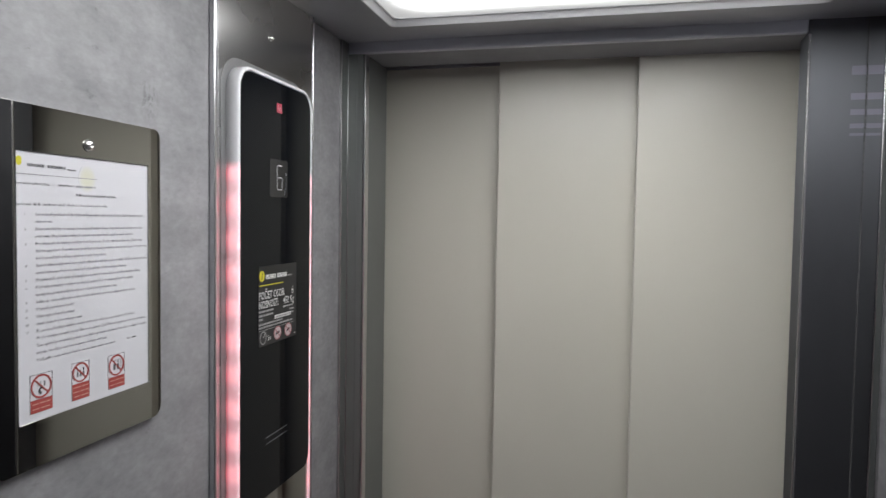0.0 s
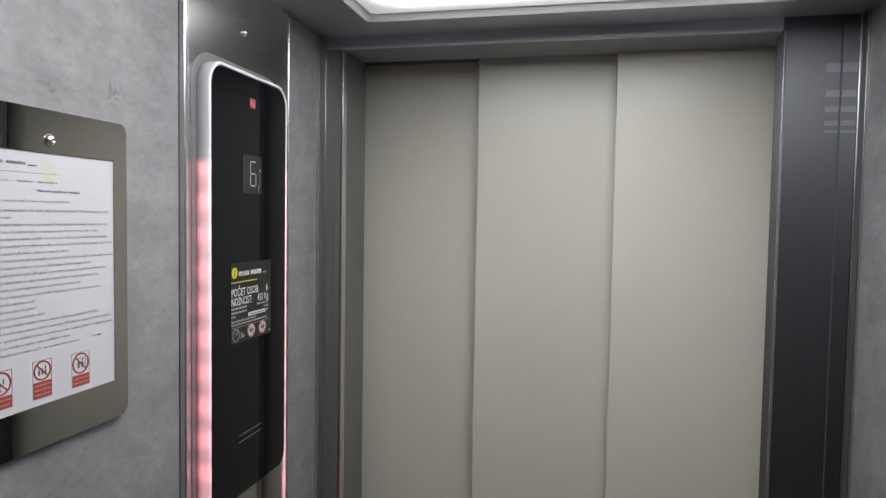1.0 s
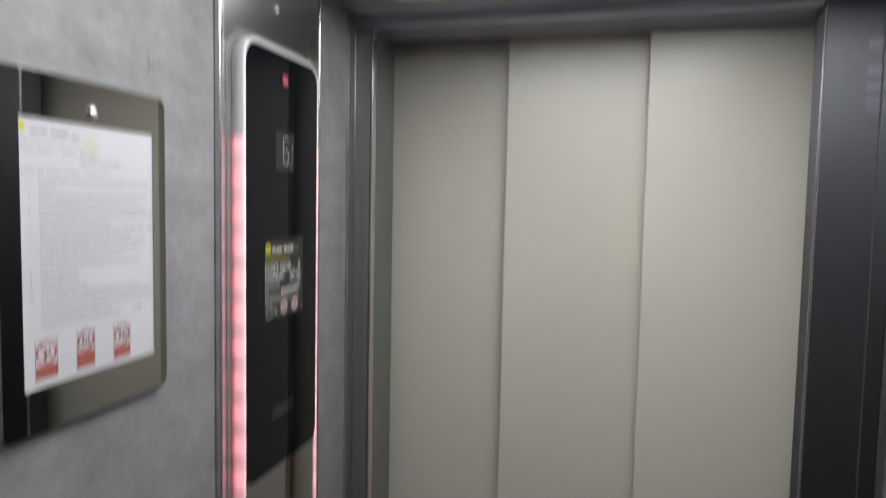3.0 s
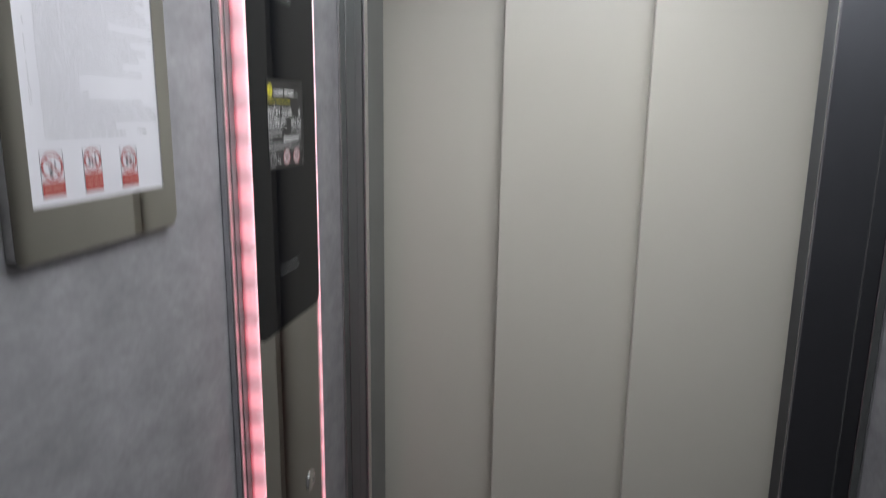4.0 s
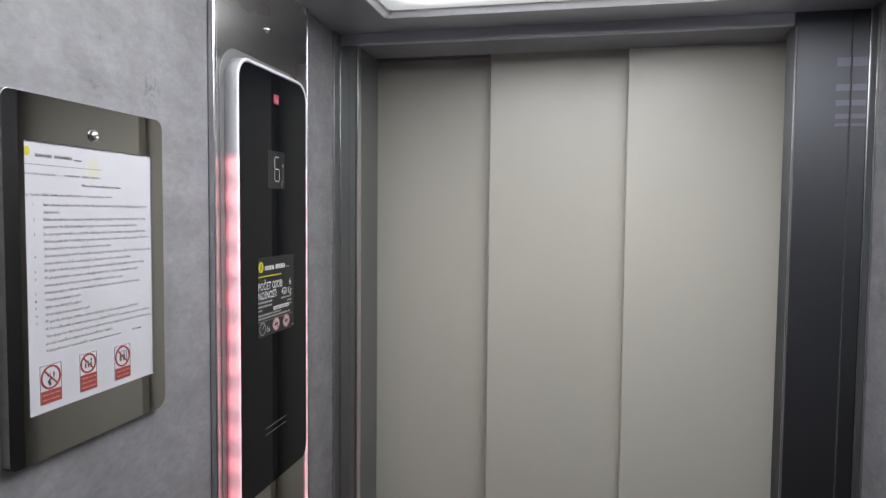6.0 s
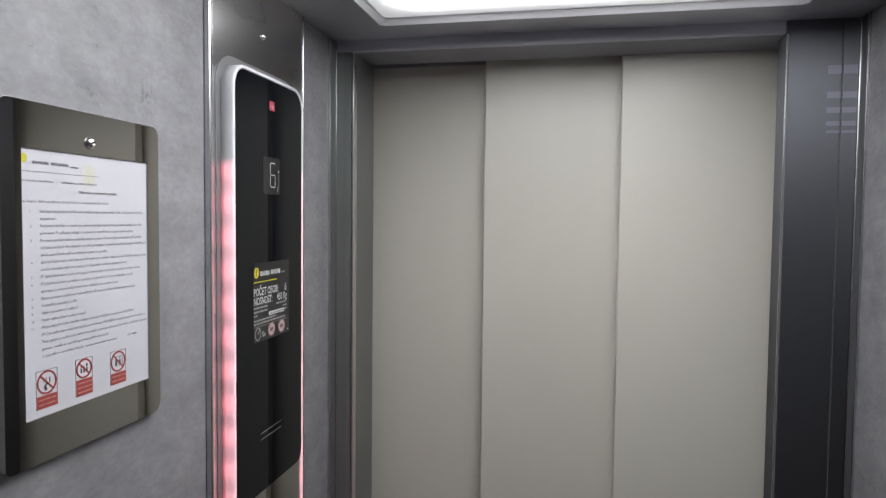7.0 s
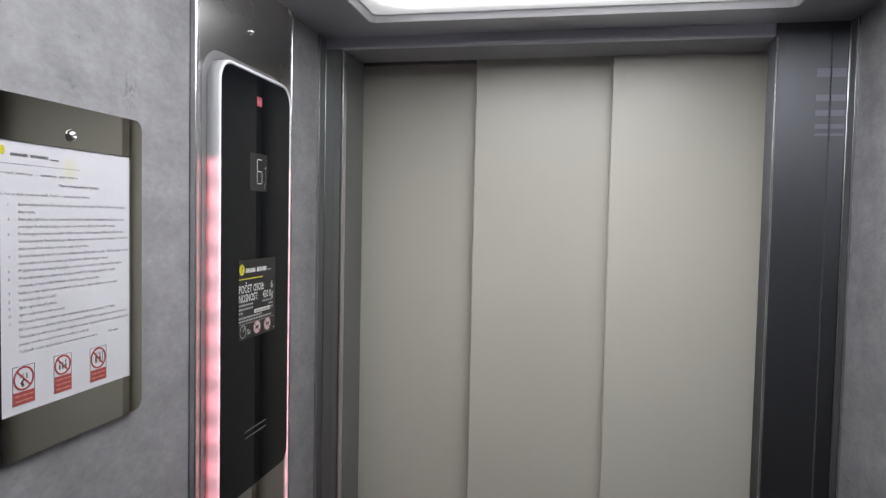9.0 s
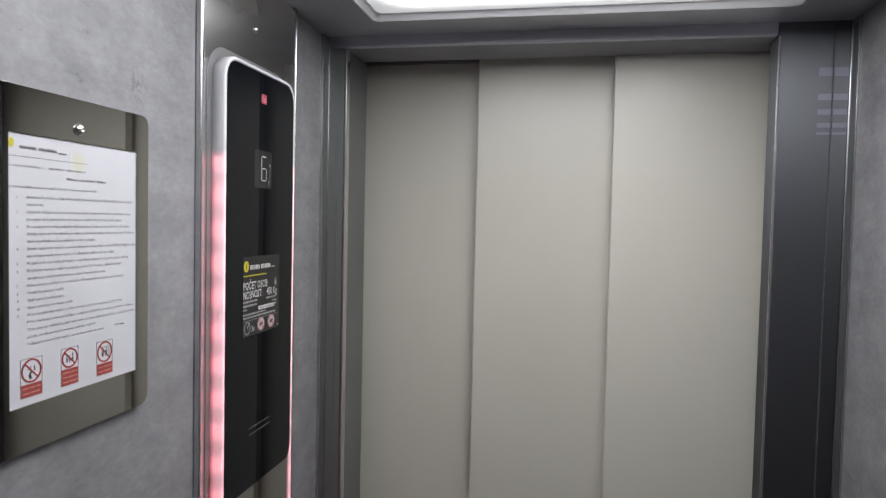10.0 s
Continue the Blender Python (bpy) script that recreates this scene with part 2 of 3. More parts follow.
def slab(pts, x0, x1, bevel=0.0):
    """A plate with an outline in (y, z), from x0 to x1, its front edge rounded by bevel."""
    bm = bmesh.new()
    cy = sum(p[0] for p in pts) / len(pts)
    cz = sum(p[1] for p in pts) / len(pts)
    ey = max(abs(p[0] - cy) for p in pts)
    ez = max(abs(p[1] - cz) for p in pts)
    levels = [(x0, 0.0), (x1 - bevel, 0.0)]
    if bevel:
        levels += [(x1 - bevel * (1 - math.sin(radians(a))), bevel * (1 - math.cos(radians(a)))) for a in (30, 60, 90)]
    rings = []
    for x, inset in levels:
        rings.append([bm.verts.new((x, cy + (p[0] - cy) * (1 - inset / ey), cz + (p[1] - cz) * (1 - inset / ez))) for p in pts])
    for a, b in zip(rings, rings[1:]):
        for i in range(len(pts)):
            j = (i + 1) % len(pts)
            bm.faces.new((a[i], a[j], b[j], b[i]))
    bm.faces.new(rings[0])
    bm.faces.new(rings[-1])
    return bm


def ring(outer, inner, x0, x1, soft=0.003, xin=None):
    """A frame between two outlines with equally many points, rounded towards +x."""
    bm = bmesh.new()
    xin = x0 if xin is None else xin
    n = len(outer)

    def lerp(f):
        return [(o[0] + (i[0] - o[0]) * f, o[1] + (i[1] - o[1]) * f) for o, i in zip(outer, inner)]
    wide = max(abs(outer[0][0] - inner[0][0]), abs(outer[0][1] - inner[0][1]), 1e-4)
    f = min(0.45, soft / wide)
    levels = [(x0, outer), (x1 - soft, outer)]
    levels += [(x1 - soft * (1 - math.sin(radians(a))), lerp(f * (1 - math.cos(radians(a))))) for a in (25, 50, 75, 90)]
    levels += [(x1, lerp(1 - f * 0.4)), (x1 - soft * 0.4, inner), (xin, inner)]
    rings = [[bm.verts.new((x, p[0], p[1])) for p in pts] for x, pts in levels]
    for a, b in zip(rings, rings[1:] + rings[:1]):
        for i in range(n):
            j = (i + 1) % n
            bm.faces.new((a[i], a[j], b[j], b[i]))
    return bm


def disc(y, z, ry, rz, x0, x1, n=28):
    return slab([(y + ry * math.cos(2 * math.pi * i / n), z + rz * math.sin(2 * math.pi * i / n)) for i in range(n)], x0, x1)


def hoop(y, z, ry, rz, t, x0, x1, n=32):
    o = [(y + ry * math.cos(2 * math.pi * i / n), z + rz * math.sin(2 * math.pi * i / n)) for i in range(n)]
    k = [(y + (ry - t) * math.cos(2 * math.pi * i / n), z + (rz - t) * math.sin(2 * math.pi * i / n)) for i in range(n)]
    return ring(o, k, x0, x1, 0.00005)


def strip(ya, za, yb, zb, t, x0, x1):
    """A straight stroke of width t on a wall of constant x."""
    d = Vector((yb - ya, zb - za)).normalized() * t / 2
    n = Vector((-d.y, d.x))
    return slab([(ya - n.x, za - n.y), (yb - n.x, zb - n.y), (yb + n.x, zb + n.y), (ya + n.x, za + n.y)], x0, x1)


def dome(x, y, z, r, h, n=20, m=6):
    """A button-head screw on a wall of constant x, with a hexagon socket."""
    bm = bmesh.new()
    levels = [(x, r)] + [(x + h * math.sin(radians(a)), r * math.cos(radians(a))) for a in (20, 40, 58, 70)]
    levels += [(x + h * 0.94, r * 0.30), (x + h * 0.45, r * 0.28)]
    rings = [[bm.verts.new((px, y + pr * math.cos(2 * math.pi * i / n), z + pr * math.sin(2 * math.pi * i / n))) for i in range(n)] for px, pr in levels]
    for a, b in zip(rings, rings[1:]):
        for i in range(n):
            j = (i + 1) % n
            bm.faces.new((a[i], a[j], b[j], b[i]))
    bm.faces.new(rings[-1])
    return bm


def lettering(text, y0, y1, z, height, x, bold=0.0):
    """Words on a wall of constant x that start at y0, end at y1 (or run free), baseline z, capitals of that height."""
    cu = bpy.data.curves.new("words", "FONT")
    cu.body = text
    cu.size = 1.0
    cu.resolution_u = 2
    cu.offset = bold
    ob = bpy.data.objects.new("words", cu)
    scene.collection.objects.link(ob)
    bpy.context.view_layer.update()
    me = bpy.data.meshes.new_from_object(ob.evaluated_get(bpy.context.evaluated_depsgraph_get()))
    bpy.data.objects.remove(ob)
    bm = bmesh.new()
    bm.from_mesh(me)
    bpy.data.meshes.remove(me)
    xs = [v.co.x for v in bm.verts]
    sz = height / 0.72
    sy = sz if y1 is None else (y1 - y0) / max(1e-6, max(xs) - min(xs))
    left = min(xs)
    for v in bm.verts:
        v.co = Vector((x, y0 + (v.co.x - left) * sy, z + v.co.y * sz))
    return bm


def quad(y0, y1, z0, z1, x):
    bm = bmesh.new()
    bm.faces.new([bm.verts.new(p) for p in ((x, y0, z0), (x, y1, z0), (x, y1, z1), (x, y0, z1))])
    return bm


def word_bars(y0, y1, z, height, x, seed):
    """Illegible words as bars, of uneven length."""
    rng = random.Random(seed)
    bm = bmesh.new()
    y = y0
    while y < y1 - 0.002:
        w = min(rng.uniform(0.004, 0.012), y1 - y)
        bm.faces.new([bm.verts.new(p) for p in ((x, y, z), (x, y + w, z), (x, y + w, z + height), (x, y, z + height))])
        y += w + 0.0013
    return bm


def letter_bars(y0, y1, z, height, x, seed, gap=None):
    """A row of narrow upright bars, the size of capitals, with a gap between two words."""
    rng = random.Random(seed)
    bm = bmesh.new()
    y = y0
    while y < y1 - height * 0.2:
        w = min(height * rng.uniform(0.22, 0.5), y1 - y)
        if gap is None or abs((y + w / 2 - y0) / (y1 - y0) - gap) > 0.04:
            h = height * rng.uniform(0.86, 1.0)
            bm.faces.new([bm.verts.new(p) for p in ((x, y, z), (x, y + w, z), (x, y + w, z + h), (x, y, z + h))])
        y += w + height * 0.18
    return bm


# ---- car shell ----
structure("floor", box(-0.06, W + 0.06, BACK - 0.06, 2.34, -0.05, 0.0), rubber, (0.5, 1.2, 0.0), "dark speckled rubber floor of the lift car", "floor")

wall_left = structure("wall_left", box(-0.05, -0.006, BACK, 2.0, 0.0, 2.10), dark, (-0.03, 1.2, 0.0), "grey concrete-look laminate side wall of the lift car", "wall")
part("laminate_panel", box(-0.0055, 0.0, BACK, 1.523, 0.003, CEIL - 0.002, 0.0006, 1), laminate, wall_left)
part("laminate_panel", box(-0.0055, 0.0, 1.830, 1.9635, 0.003, CEIL - 0.002, 0.0006, 1), laminate, wall_left)
part("corner_trim", box(-0.0055, 0.0035, 1.9665, 1.9960, 0.0, CEIL - 0.001, 0.0010), frame_steel, wall_left, "dark steel corner profile")
part("trim_bead", box(-0.0055, 0.0042, 1.9640, 1.9662, 0.0, CEIL - 0.001, 0.0009), edge, wall_left, "thin bright steel bead")
part("corner_bead", box(-0.0055, 0.0046, 1.9963, 1.9993, 0.0, CEIL - 0.001, 0.0013), edge, wall_left, "thin bright steel bead")

wall_right = structure("wall_right", box(W + 0.006, W + 0.05, BACK, 2.0, 0.0, 2.10), dark, (W + 0.03, 1.2, 0.0), "grey concrete-look laminate side wall beside the door jamb", "wall")
part("laminate_panel", box(W, W + 0.0055, BACK, 1.9635, 0.003, CEIL - 0.002, 0.0006, 1), laminate, wall_right)
part("corner_trim", box(W - 0.0035, W + 0.0055, 1.9665, 1.9910, 0.0, CEIL - 0.001, 0.0010), frame_steel, wall_right, "dark steel corner profile")
part("trim_bead", box(W - 0.0042, W + 0.0055, 1.9640, 1.9662, 0.0, CEIL - 0.001, 0.0009), edge, wall_right, "thin bright steel bead")
part("corner_bead", box(W - 0.0052, W + 0.0055, 1.9913, 1.9993, 0.0, CEIL - 0.001, 0.0024, 3), edge, wall_right, "bright rounded steel bead")

structure("wall_back", box(-0.05, W + 0.05, BACK - 0.05, BACK - 0.001, 0.0, 2.10), back_paint, (0.5, BACK - 0.03, 0.0), "plain dark grey rear wall of the lift car", "wall")

# ceiling with a recess for the light


def ceiling_mesh():
    bm = bmesh.new()
    for a in (box(-0.05, LX0 - 0.001, BACK, 2.0, CEIL, 2.10), box(LX1 + 0.001, W + 0.05, BACK, 2.0, CEIL, 2.10),
              box(LX0 - 0.001, LX1 + 0.001, BACK, LY0 - 0.001, CEIL, 2.10), box(LX0 - 0.001, LX1 + 0.001, LY1 + 0.001, 2.0, CEIL, 2.10)):
        me = bpy.data.meshes.new("piece")
        a.to_mesh(me)
        a.free()
        bm.from_mesh(me)
        bpy.data.meshes.remove(me)
    return bm


structure("ceiling", ceiling_mesh(), ceiling_steel, (0.5, 1.2, CEIL), "dark grey satin steel ceiling with a recessed light", "ceiling")


def rim_ring(profile):
    """A rectangular frame round the recess, swept from (inset, z) pairs."""
    bm = bmesh.new()
    rows = []
    for d, z in profile:
        r = 0.012
        pts = []
        for cx, cy, a0 in ((LX1 - d, LY1 - d, 0), (LX0 + d, LY1 - d, 90), (LX0 + d, LY0 + d, 180), (LX1 - d, LY0 + d, 270)):
            ox = cx - r if cx > 0.5 else cx + r
            oy = cy - r if cy > 1.4 else cy + r
            for i in range(5):
                a = radians(a0 + 22.5 * i)
                pts.append(bm.verts.new((ox + r * math.cos(a), oy + r * math.sin(a), z)))
        rows.append(pts)
    n = len(rows[0])
    for a, b in zip(rows, rows[1:] + rows[:1]):
        for i in range(n):
            bm.faces.new((a[i], a[(i + 1) % n], b[(i + 1) % n], b[i]))
    return bm


ceiling_light = thing("ceiling_light", (0.48, 1.43, CEIL), "large white recessed ceiling light with a bright steel rim", "ceiling light")
part("rim", rim_ring([(-0.004, 2.0215), (-0.003, 2.0118), (-0.0015, 2.0095), (0.0004, 2.0088), (0.0018, 2.0098), (0.0024, 2.0115), (0.0050, 2.0170), (0.0058, 2.0195), (0.0050, 2.0200), (0.0, 2.0205)]), rim_steel, ceiling_light, "bevelled bright steel rim")
part("recess", rim_ring([(0.0062, 2.0192), (0.0095, 2.0196), (0.0098, 2.0206), (0.0080, 2.0208), (0.0058, 2.0206)]), rim_steel, ceiling_light, "satin inner side of the recess")
part("diffuser", box(LX0 + 0.006, LX1 - 0.006, LY0 + 0.006, LY1 - 0.006, 2.0212, 2.0255), lamp_glow, ceiling_light, "glowing white diffuser sheet")

part("housing", box(LX0 - 0.001, LX1 + 0.001, LY0 - 0.001, LY1 + 0.001, 2.036, 2.099), dark, ceiling_light, "dark lamp housing above the sheet")

# ---- door surround ----
jamb_left = thing("jamb_left", (0.02, 2.07, 0.0), "dark grey steel door jamb with a crease and a dark gap", "door jamb", kind="structure")
part("front_panel", box(-0.02, 0.0212, 2.0, 2.03, 0.0, 1.9995, 0.0006, 2), frame_steel, jamb_left)
part("front_strip", box(0.0214, 0.0338, 2.0, 2.03, 0.0, 1.9995, 0.0008, 2), frame_steel, jamb_left)
part("gap_filler", box(0.0330, 0.0370, 2.010, 2.03, 0.0, 1.9993), rubber, jamb_left, "black gap between the profiles")
part("edge_bead", box(0.0362, 0.0396, 1.9994, 2.0200, 0.0, 1.9990, 0.0013, 3), edge, jamb_left, "bright rounded steel edge")
part("return_strip", box(0.0300, 0.0385, 2.0202, 2.133, 0.0, 1.9993, 0.0006, 1), frame_steel, jamb_left)
part("backing", box(-0.06, -0.001, 2.031, 2.29, 0.0, 2.10), frame_steel, jamb_left)

jamb_right = thing("jamb_right", (0.9, 2.03, 0.0), "wide dark grey satin steel door jamb", "door jamb", kind="structure")
part("seam", box(0.9235, 0.9280, 2.0016, 2.02, 0.0, 2.0440), rubber, jamb_right, "dark narrow seam")
part("front_panel", box(0.836, 0.9252, 2.0, 2.056, 0.0, 2.0450, 0.0018, 3), dark, jamb_right)
part("front_strip", box(0.9272, W + 0.003, 2.0004, 2.03, 0.0, 2.0450, 0.0003, 1), dark, jamb_right)
part("edge_bead", box(0.8355, 0.8400, 1.9992, 2.0040, 0.0, 1.9990, 0.0016, 3), edge, jamb_right, "bright rounded steel edge")
part("backing", box(0.927, W + 0.06, 2.031, 2.29, 0.0, 2.10), dark, jamb_right)
# five thin rows of paler steel, barely proud of the jamb: height, width
STRIPES = ((1.9343, 0.0150), (1.8909, 0.0110), (1.8648, 0.0095), (1.8418, 0.0080), (1.8275, 0.0045))
for z, t in STRIPES:
    part("pale_stripe", box(0.903, 0.9248, 1.9996, 2.002, z - t / 2, z + t / 2), streak, jamb_right)
    part("pale_stripe", box(0.9280, 0.9500, 1.9996, 2.002, z - t / 2, z + t / 2), streak, jamb_right)

header = thing("door_header", (0.48, 2.05, 2.0), "dark grey steel header above the lift doors", "door header", kind="structure")
part("fascia", box(0.0, 0.8354, 2.0, 2.0120, 1.9998, 2.0450, 0.0042, 5), fascia_steel, header, "lighter steel fascia with a rounded lower edge")
for near_edge, far_edge, low in ((2.0122, 2.0560, 2.0002), (2.0562, 2.1205, 2.0002), (2.1505, 2.1622, 2.0120), (2.1918, 2.2042, 2.0120), (2.2338, 2.2880, 2.0120)):
    part("soffit_plate", box(0.0, 0.8358 if near_edge < 2.05 else W, near_edge, far_edge, low, 2.06), soffit_paint, header)
part("cover", box(-0.05, W + 0.05, 2.001, 2.34, 2.062, 2.10), dark, header)
part("back_cover", box(-0.05, W + 0.05, 2.291, 2.34, 0.0, 2.061), dark, header)


# ---- doors ----
def door_leaf(x0, x1, y, top, label):
    """A folded sheet-metal leaf: a face with turned-back edges and a stiffener behind."""
    ob = thing("door_leaf", ((x0 + x1) / 2, y + 0.015, 0.01), label, "lift door", "telescopic lift door leaves")
    part("face", box(x0, x1, y, y + 0.026, 0.012, top, 0.0022, 3), paint, ob)
    part("guide_shoe", box(x0 + 0.05, x1 - 0.05, y + 0.006, y + 0.020, 0.0, 0.0125), dark, ob, "dark plastic guide shoe")
    return ob


door_leaf(0.5645, 0.905, 2.1225, 2.045, "beige painted steel sliding door leaf beside the wide jamb")
door_leaf(0.2806, 0.612, 2.1640, 2.045, "beige painted steel sliding door leaf in the middle track")
door_leaf(0.0020, 0.330, 2.2060, 2.045, "beige painted steel sliding door leaf in the rear track")

# ---- steel column on the side wall ----
column = thing("panel_column", (0.0, 1.676, 0.0), "full-height polished stainless steel plate set in the laminate wall", "wall plate", kind="structure")
part("plate", box(-0.0055, 0.0066, 1.5335, 1.8235, 0.002, CEIL - 0.001, 0.0008, 1), column_steel, column)
part("edge_profile", box(-0.0055, 0.0085, 1.5240, 1.5325, 0.0, CEIL - 0.0005, 0.0030, 3), edge, column, "rounded bright steel edge")
part("edge_profile", box(-0.0055, 0.0085, 1.8242, 1.8292, 0.0, CEIL - 0.0005, 0.0020, 3), edge, column, "rounded bright steel edge")
part("screw", dome(0.0066, 1.6767, 1.9456, 0.0055, 0.0040), chrome, column, "small domed chrome screw", True)

# ---- operating panel ----
cop = thing("operating_panel", (0.0066, 1.667, 0.30), "tall lift operating panel with black glass and red-lit white edge", "control panel")
PY0, PY1, PZ0, PZ1 = 1.5515, 1.7830, 0.30, 1.8815
part("light_band", ring(outline(PY0, PY1, PZ0, PZ1, (0.03, 0.03, 0.034, 0.034), 10),
                        outline(PY0 + 0.0055, PY1 - 0.0055, PZ0 + 0.0055, PZ1 - 0.0055, (0.0245, 0.0245, 0.0285, 0.0285), 10), 0.0075, 0.0265, 0.003), band, cop, "white acrylic band glowing red below the top", True)
# added grey plate, wider than the band, covers steel that would mirror its glow
part("grey_underplate", slab(outline(PY0 - 0.0120, PY1 + 0.0120, PZ0 - 0.0120, PZ1 + 0.0120, (0.040, 0.040, 0.044, 0.044), 10), 0.0067, 0.0078, 0.0005), underplate_grey, cop, "satin grey plate under the light band")
part("front_plate", slab(outline(PY0 + 0.006, PY1 - 0.006, PZ0 + 0.006, 1.50, (0.024, 0.024, 0.002, 0.002), 6), 0.0080, 0.0235), plate_steel, cop, "polished steel lower front plate")
glass = part("glass", slab(outline(PY0 + 0.0062, PY1 - 0.0062, 1.255, PZ1 - 0.0062, (0.020, 0.020, 0.028, 0.028), 8), 0.0236, 0.0262, 0.0012), glass_black, cop, "glossy black glass front")
GX = 0.0262
display = part("display", slab(outline(1.6379, 1.6945, 1.7040, 1.7605, (0.004,) * 4, 4), GX - 0.0004, GX + 0.0003), display_black, cop, "smoky display window")
DX = GX + 0.0005


def segments(y0, y1, z0, z1, which):
    """Strokes of one seven-segment figure."""
    zm = (z0 + z1) / 2
    t = 0.0016
    place_of = {"a": (y0, z1, y1, z1), "b": (y1, zm, y1, z1), "c": (y1, z0, y1, zm), "d": (y0, z0, y1, z0),
                "e": (y0, z0, y0, zm), "f": (y0, zm, y0, z1), "g": (y0, zm, y1, zm)}
    g = 0.0012
    for key in which:
        ya, za, yb, zb = place_of[key]
        d = Vector((yb - ya, zb - za)).normalized() * g
        part("segment", strip(ya + d.x, za + d.y, yb - d.x, zb - d.y, t, GX, DX), segment_lit, display)


segments(1.6605, 1.6765, 1.7155, 1.7515, "acdefg")
part("arrow_head", slab([(1.6865, 1.7385), (1.6905, 1.7385), (1.6885, 1.7425)], GX, DX), segment_lit, display)
part("arrow_shaft", strip(1.6885, 1.7130, 1.6885, 1.7370, 0.0008, GX, DX), segment_unlit, display)
part("floor_marks", strip(1.6845, 1.7080, 1.6845, 1.7170, 0.0018, GX, DX), segment_unlit, display)
badge = part("badge", slab(outline(1.6585, 1.6750, 1.8310, 1.8450, (0.0008,) * 4, 2), GX - 0.0002, GX + 0.0004), badge_red, cop, "small red maker's badge")
part("mark", strip(1.6625, 1.8350, 1.6625, 1.8420, 0.0012, GX, GX + 0.0006), pink_print, badge)
part("mark", hoop(1.6692, 1.8365, 0.0030, 0.0030, 0.0010, GX, GX + 0.0006, 14), pink_print, badge)
part("speaker_slot", strip(1.6294, 1.3452, 1.6965, 1.3458, 0.0010, GX, GX + 0.0003), segment_unlit, cop)
part("speaker_slot", strip(1.6294, 1.3357, 1.6965, 1.3363, 0.0010, GX, GX + 0.0003), segment_unlit, cop)
part("push_button", dome(0.0235, 1.7220, 0.9640, 0.0170, 0.0050, 28), chrome, cop, "round steel push button", True)

# ---- capacity sticker on the glass ----
sticker = thing("capacity_sticker", (GX, 1.6658, 1.4845), "dark grey capacity sticker with white print on black glass", "sticker")
SY, SZ, SW, SH = 1.6062, 1.6018, 0.1195, 0.1173
part("film", slab(outline(SY, SY + SW, SZ - SH, SZ, (0.001,) * 4, 2), GX + 0.0001, GX + 0.0005), sticker_black, sticker)
SX = GX + 0.0007


def su(u):
    return SY + u * SW


def sv(v):
    return SZ - v * SH


part("emblem", disc(su(0.075), sv(0.12), 0.0075, 0.0080, GX + 0.0004, SX), yellow, sticker, "yellow round emblem")
part("emblem_stroke", strip(su(0.085), sv(0.075), su(0.065), sv(0.165), 0.0016, GX + 0.0004, SX + 0.0002), sticker_black, sticker)
part("maker_bar", letter_bars(su(0.17), su(0.73), sv(0.165), 0.0072, SX, 3, 0.48), sticker_white, sticker)
part("maker_bar", word_bars(su(0.76), su(0.88), sv(0.165), 0.0024, SX, 4), sticker_grey, sticker)
part("yellow_rule", quad(su(0.0), su(0.62), sv(0.245), sv(0.232), SX), yellow, sticker)
part("text_line", lettering("POČET OSOB:", su(0.005), su(0.665), sv(0.41), 0.0115, SX, 0.010), sticker_white, sticker)
part("text_line", lettering("6", su(0.86), su(0.915), sv(0.41), 0.0115, SX, 0.008), sticker_white, sticker)
part("text_line", lettering("NOSNOST:", su(0.005), su(0.495), sv(0.525), 0.0115, SX, 0.010), sticker_white, sticker)
part("text_line", lettering("450 Kg", su(0.63), su(0.925), sv(0.525), 0.0115, SX, 0.008), sticker_white, sticker)
for v, a, b in ((0.575, 0.0, 0.38), (0.625, 0.0, 0.36), (0.672, 0.0, 0.12), (0.575, 0.62, 0.92), (0.625, 0.80, 0.92), (0.672, 0.86, 0.92),
                (0.735, 0.0, 0.62), (0.775, 0.0, 0.90)):
    part("small_print", word_bars(su(a), su(b), sv(v), 0.0028, SX, int(v * 1000) + int(a * 10)), sticker_grey, sticker)
part("white_field", quad(su(0.40), su(0.85), sv(0.695), sv(0.648), SX), sticker_white, sticker)
part("field_print", word_bars(su(0.43), su(0.83), sv(0.685), 0.0026, SX + 0.0002, 9), sticker_grey, sticker)
part("white_rule", quad(su(0.0), su(0.95), sv(0.803), sv(0.797), SX), sticker_grey, sticker)
part("clock_ring", hoop(su(0.11), sv(0.895), 0.0095, 0.0098, 0.0016, GX + 0.0004, SX), sticker_grey, sticker)
part("clock_pointer", strip(su(0.11), sv(0.895), su(0.17), sv(0.83), 0.0022, GX + 0.0004, SX), sticker_grey, sticker)
part("text_line", lettering("5s", su(0.22), su(0.30), sv(0.945), 0.0080, SX, 0.005), sticker_white, sticker)
for u in (0.475, 0.765):
    sign = part("ban_disc", disc(su(u), sv(0.885), 0.0118, 0.0105, GX + 0.0004, SX), sticker_pink, sticker, "pale round prohibition sign")
    part("ban_ring", hoop(su(u), sv(0.885), 0.0118, 0.0105, 0.0014, SX - 0.0001, SX + 0.0003), sticker_red, sign)
    part("ban_bar", strip(su(u) - 0.008, sv(0.885) + 0.007, su(u) + 0.008, sv(0.885) - 0.007, 0.0014, SX - 0.0001, SX + 0.0003), sticker_red, sign)
    part("ban_mark", strip(su(u) - 0.005, sv(0.885) - 0.001, su(u) + 0.005, sv(0.885) + 0.001, 0.0036, SX - 0.0001, SX + 0.0002), ink, sign)
part("print_dot", quad(su(0.945), su(0.975), sv(0.965), sv(0.95), SX), sticker_white, sticker)

